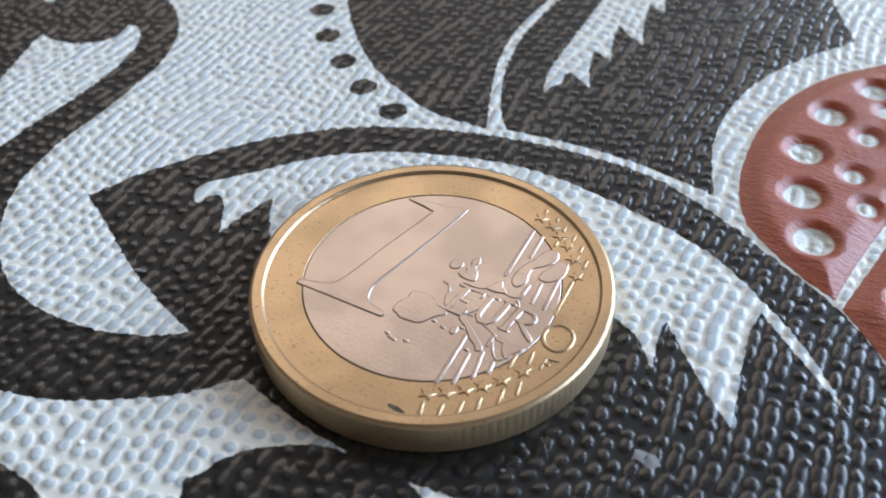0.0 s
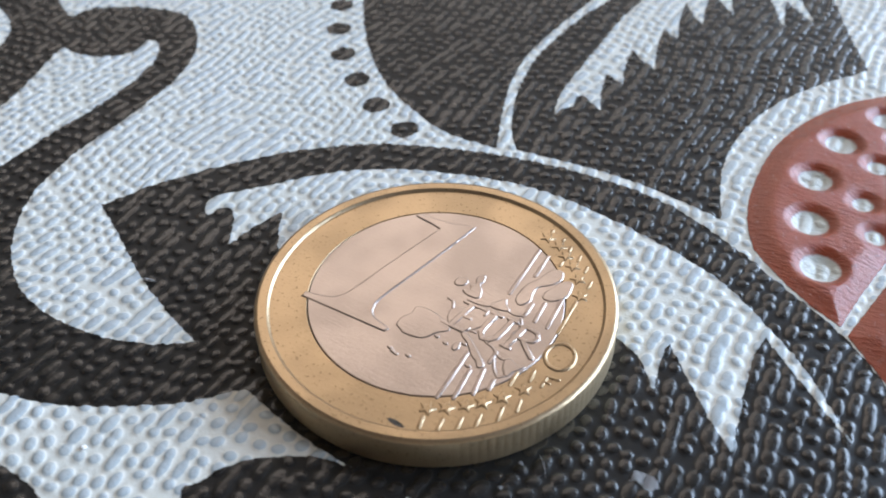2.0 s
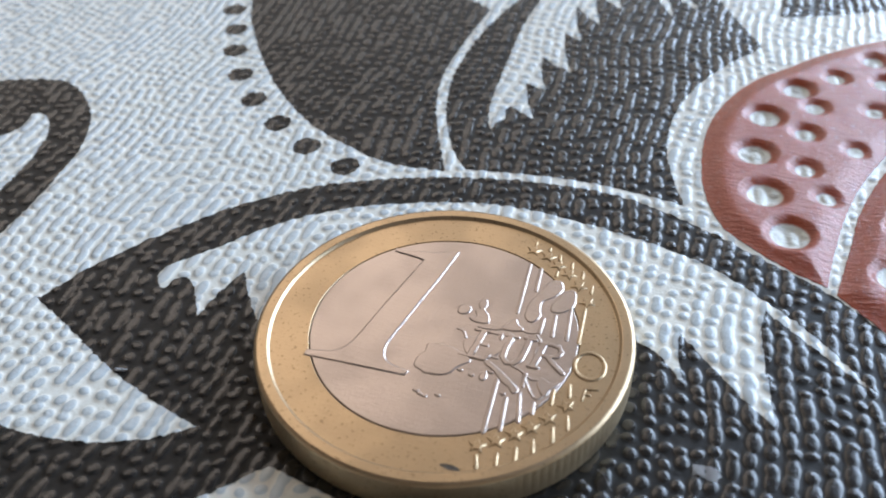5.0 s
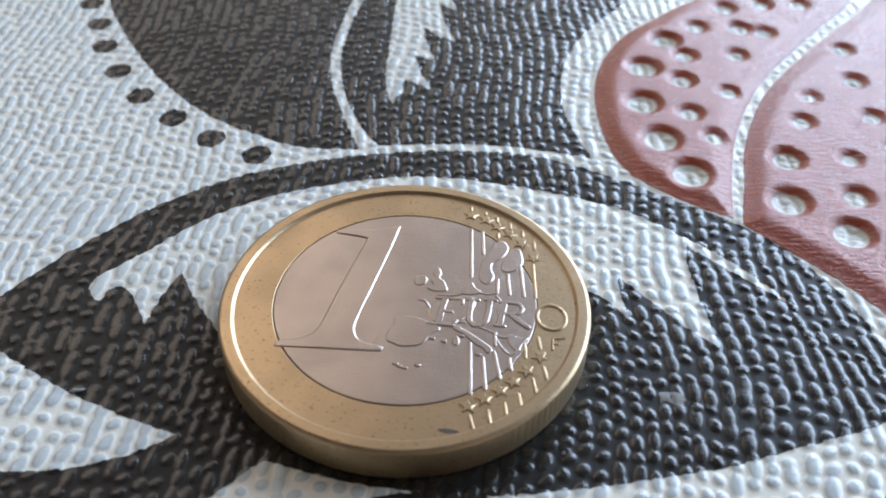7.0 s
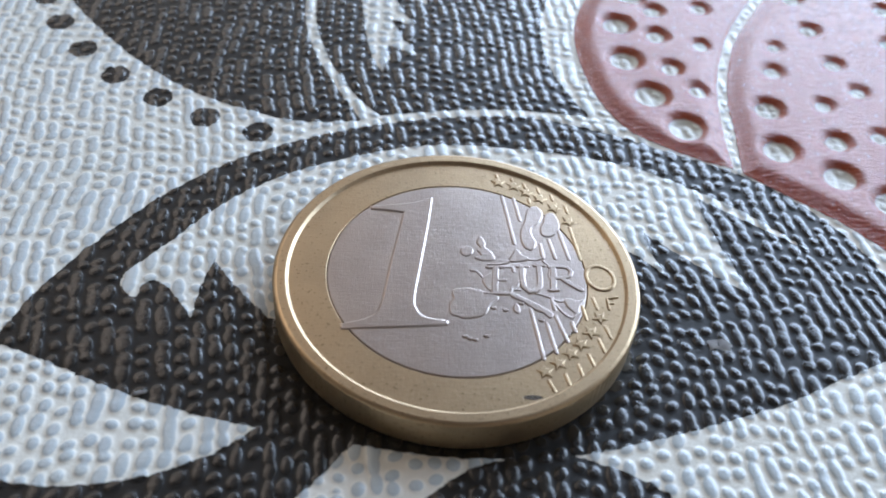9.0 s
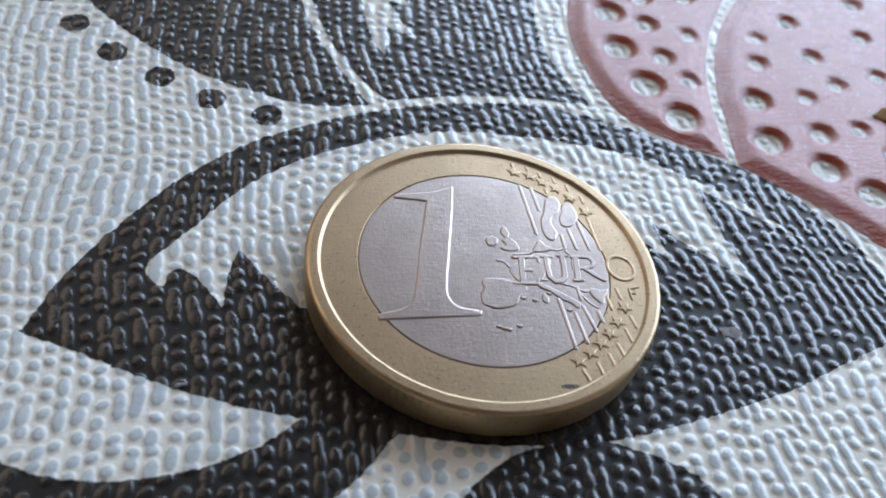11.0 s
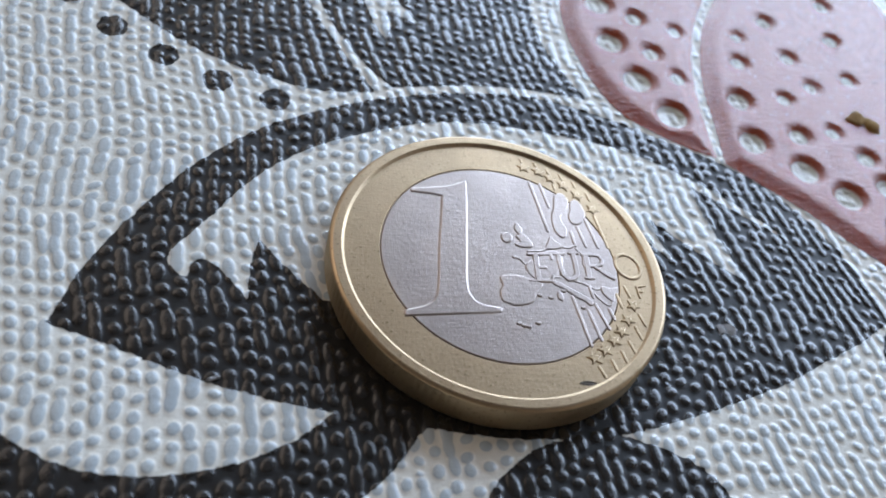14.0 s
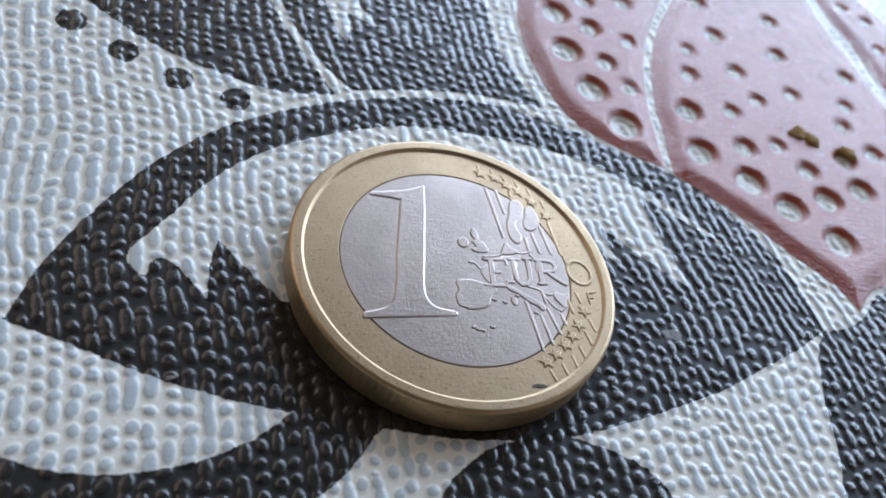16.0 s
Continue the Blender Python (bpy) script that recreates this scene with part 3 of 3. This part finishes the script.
    for a, b in (((7.6, 4.8), (8.0, 1.7)), ((7.65, -2.3), (7.8, -3.4)), ((8.4, -1.6), (8.6, -2.5)), ((8.9, -3.9), (9.15, -4.8)), ((8.35, -4.9), (8.6, -5.9)), ((7.6, -6.1), (7.85, -7.0)), ((6.9, -6.9), (7.1, -7.8)), ((6.05, -7.6), (6.25, -8.4)), ((5.05, -8.1), (5.35, -8.9)),
                 ((2.85, 9.9), (2.9, 9.6)), ((3.9, 9.6), (3.95, 9.3)), ((4.75, 9.1), (4.85, 8.6)), ((5.7, 8.7), (5.8, 8.1)), ((6.6, 8.0), (6.7, 7.4)), ((7.5, 6.9), (7.6, 6.2)), ((5.0, 7.5), (5.05, 7.0))):
        bar("line", a, b, 0.17, BRASS, RING_Z)
    for name, lines in (("mint_mark", [[(9.31, -1.6), (9.33, -2.05), (9.35, -2.5)], [(9.31, -1.6), (9.65, -1.52), (10.0, -1.43)], [(9.33, -2.02), (9.5, -2.0), (9.67, -1.97)]]),):
        part(name, relief([stroke(l, 0.14) for l in lines], RING_Z, 0.07, 0.08), BRASS, coin)

    lands = {
        "map_iberia": [(-0.4, -1.4), (0.6, -1.2), (1.5, -1.4), (2.45, -1.85), (1.95, -2.5), (1.45, -3.4), (0.3, -3.7), (-0.1, -3.55), (-0.55, -3.35), (-0.6, -2.6), (-0.35, -2.1)],
        "map_britain": [(1.5, 3.45), (1.8, 2.9), (1.75, 2.5), (2.15, 2.1), (2.35, 1.4), (1.55, 1.25), (1.1, 1.5), (1.5, 1.75), (1.25, 2.2), (1.5, 2.4), (1.25, 2.9)],
        "map_ireland": [(0.25, 1.75), (0.2, 2.2), (0.6, 2.5), (0.95, 2.3), (0.9, 1.85), (0.55, 1.6)],
        "map_italy": [(3.2, -1.4), (3.6, -1.55), (4.1, -1.85), (4.9, -2.35), (5.75, -3.0), (5.55, -3.4), (5.2, -3.05), (4.7, -2.8), (3.95, -2.15), (3.3, -1.8)],
        "map_scandinavia": [(4.85, 6.3), (5.3, 6.65), (5.65, 6.5), (5.85, 5.9), (5.55, 5.1), (4.95, 4.4), (5.0, 3.7), (5.2, 3.1), (4.85, 2.4), (4.35, 2.7), (4.2, 3.6), (4.3, 4.4), (4.6, 5.2)],
        "map_finland": [(5.95, 5.7), (6.4, 6.1), (6.75, 5.75), (6.9, 4.7), (6.35, 3.85), (5.7, 3.8), (5.6, 4.5), (5.85, 5.1)],
        "map_greece": [(6.75, -1.7), (7.4, -1.9), (7.85, -1.75), (7.5, -2.4), (7.3, -3.0), (6.85, -2.6), (6.6, -2.1)],
        "map_denmark": [(3.3, 1.3), (3.55, 1.9), (3.85, 2.4), (4.15, 1.95), (4.6, 1.6), (4.0, 1.3)],
        "map_france": [(1.5, -0.5), (1.9, 0.1), (2.6, 0.4), (3.4, 1.1), (4.2, 1.0), (4.3, 0.3), (3.9, -0.5), (3.4, -1.3), (2.5, -1.5), (1.9, -1.3)],
        "map_sardinia": [(3.4, -2.5), (3.6, -2.35), (3.75, -2.8), (3.6, -3.1), (3.35, -2.9)],
    }
    for name, points in lands.items():
        part(name, relief([ring_outline(points, 3)], CORE_Z, 0.035 if name == "map_france" else 0.052, 0.11), SILVER, coin)
    for k, (cx, cy) in enumerate([(0.3, -5.1), (0.6, -5.25), (0.9, -5.3), (1.6, -5.0), (2.1, -2.75), (2.85, -2.9), (3.85, -2.3), (5.0, -3.6)]):
        part("map_islet", relief([ring_outline([(cx + 0.17 * math.cos(a), cy + 0.12 * math.sin(a)) for a in (0, 1.2, 2.6, 3.6, 5.0)], 3)], CORE_Z, 0.07, 0.08), SILVER, coin)
    for line in ([(0.75, 0.35), (1.2, 0.25), (1.5, -0.2)], [(1.9, 0.95), (2.6, 1.0), (3.2, 1.2), (3.9, 1.75), (4.4, 1.6), (5.0, 1.5), (5.5, 1.75)],
                 [(4.1, 0.9), (4.0, -0.1), (4.05, -0.9), (4.7, -1.2), (5.1, -0.6)], [(5.5, 1.5), (5.9, 0.9), (5.8, 0.1), (6.1, -0.6)],
                 [(2.4, -1.6), (2.9, -1.45), (3.3, -1.2), (3.9, -1.15)], [(4.8, -1.4), (5.5, -1.6), (6.2, -2.0), (6.7, -1.9)], [(6.0, -2.3), (6.4, -2.9), (6.9, -3.3), (7.2, -3.0)]):
        part("map_border", relief([stroke(glide(line, 4) + [line[-1]], 0.13)], CORE_Z, 0.04, 0.08), SILVER, coin)
    # a dark nick in the ring
    stain = plain_material("nick_grime", (0.10, 0.07, 0.04), 0.6, 2.0)
    part("nick", relief([ring_outline([(3.45, -9.35), (4.0, -9.15), (4.65, -9.3), (4.1, -9.5)], 4)], RING_Z - 0.01, 0.02, 0.05), stain, coin, "dark nick in the ring")
    return coin


def lump(name, x, y, z, size, material, label, category, seed, turn=0.0, group="", bits=1):
    """A small uneven lump, or a clump of several bits, lying on the cloth (mm)."""
    bm, rng = bmesh.new(), random.Random(seed)
    for n in range(bits):
        shift = Vector((rng.uniform(-1, 1) * size[0], rng.uniform(-1, 1) * size[1], 0)) if bits > 1 else Vector()
        scale = rng.uniform(0.55, 0.95) if bits > 1 else 1.0
        made = bmesh.ops.create_icosphere(bm, subdivisions=3, radius=1.0)["verts"]
        for v in made:
            push = 1 + 0.5 * noise.noise(v.co * 1.6 + Vector((seed + n, 0, 0))) + 0.2 * noise.noise(v.co * 5 + Vector((0, seed, n)))
            v.co = Vector((v.co.x * size[0] * scale, v.co.y * size[1] * scale, max(v.co.z, -0.5) * size[2])) * push + shift
    ob = part(name, bm, material, None)
    ob.matrix_world = pose(x * MM, y * MM, z * MM, 0, 0, turn)
    return tagged(ob, label, category, group)


def fibre(name, points, z, width, material, label, category):
    """A thin bent fibre lying on the cloth (mm)."""
    curve = bpy.data.curves.new(name, "CURVE")
    curve.dimensions, curve.bevel_depth, curve.bevel_resolution = "3D", width * MM, 2
    line = glide(points, 6) + [points[-1]]
    spline = curve.splines.new("POLY")
    spline.points.add(len(line) - 1)
    for k, (p, (px, py)) in enumerate(zip(spline.points, line)):
        p.co = (px * MM, py * MM, (z + 0.12 * math.sin(k * 0.5)) * MM, 1)
    curve.materials.append(material)
    maker = bpy.data.objects.new(name, curve)
    mesh = bpy.data.meshes.new_from_object(maker)
    bpy.data.objects.remove(maker)
    return tagged(new(name, mesh), label, category)


def build_specks():
    crumb = plain_material("crumb_brown", (0.46, 0.27, 0.075), 0.95, 1.2)
    lint = plain_material("lint_grey", (0.42, 0.42, 0.42), 0.8, 1.5)
    for n, (cx, cy, a, b) in enumerate([(38.3, 21.0, 1.25, 0.8), (39.6, 20.2, 0.9, 0.8), (43.3, 19.2, 1.0, 0.85)]):
        lump("crumb", cx, cy, 0.50, (a, b, 0.36), crumb, "small olive-brown crumb stuck to the red print", "crumb", 3 + n, 40 + 50 * n, "crumbs on the red print")
    lump("lint_flake", -18.3, -8.6, 0.16, (0.42, 0.12, 0.08), lint, "tiny pale flake on the leaf's edge", "lint", 9, 20)
    lump("lint_speck", -10.5, -20.0, 0.12, (0.22, 0.16, 0.09), FRAME, "tiny bright speck on the white cloth", "lint", 12, 35)
    bm, cells = bmesh.new(), {}
    for i in range(34):
        for j in range(18):
            px, py = 15.7 + 0.06 * i, -3.9 + 0.06 * j
            reach = math.hypot((px - 16.7) / 0.95, (py + 3.38) / 0.45) + 0.6 * noise.noise(Vector((px * 1.7, py * 2.2, 3.0)))
            if reach < 0.9:
                top = float(knobs(np.array([px]), np.array([py]))[0])
                cells[i, j] = bm.verts.new((px, py, RELIEF * top + 0.012))
    for i, j in list(cells):
        corner = [cells.get(k) for k in ((i, j), (i + 1, j), (i + 1, j + 1), (i, j + 1))]
        if all(corner):
            bm.faces.new(corner)
    tagged(part("residue", bm, lint, None), "pale grey smear of residue on the dark leaf", "residue")
    fibre("lint_fibre", [(11.2, -5.4), (11.8, -5.9), (12.2, -6.4)], 0.26, 0.02, lint, "fine pale fibre on the dark leaf", "lint")
    for n, (cx, cy) in enumerate([(10.6, -6.4), (10.5, -8.4), (14.0, -3.3)]):
        lump("lint_speck", cx, cy, 0.2, (0.14, 0.09, 0.06), lint, "tiny pale speck on the dark leaf", "lint", 2 + n, 30 * n, "specks on the dark leaf")


build_coin()
build_specks()
build_room()
build_cloth()
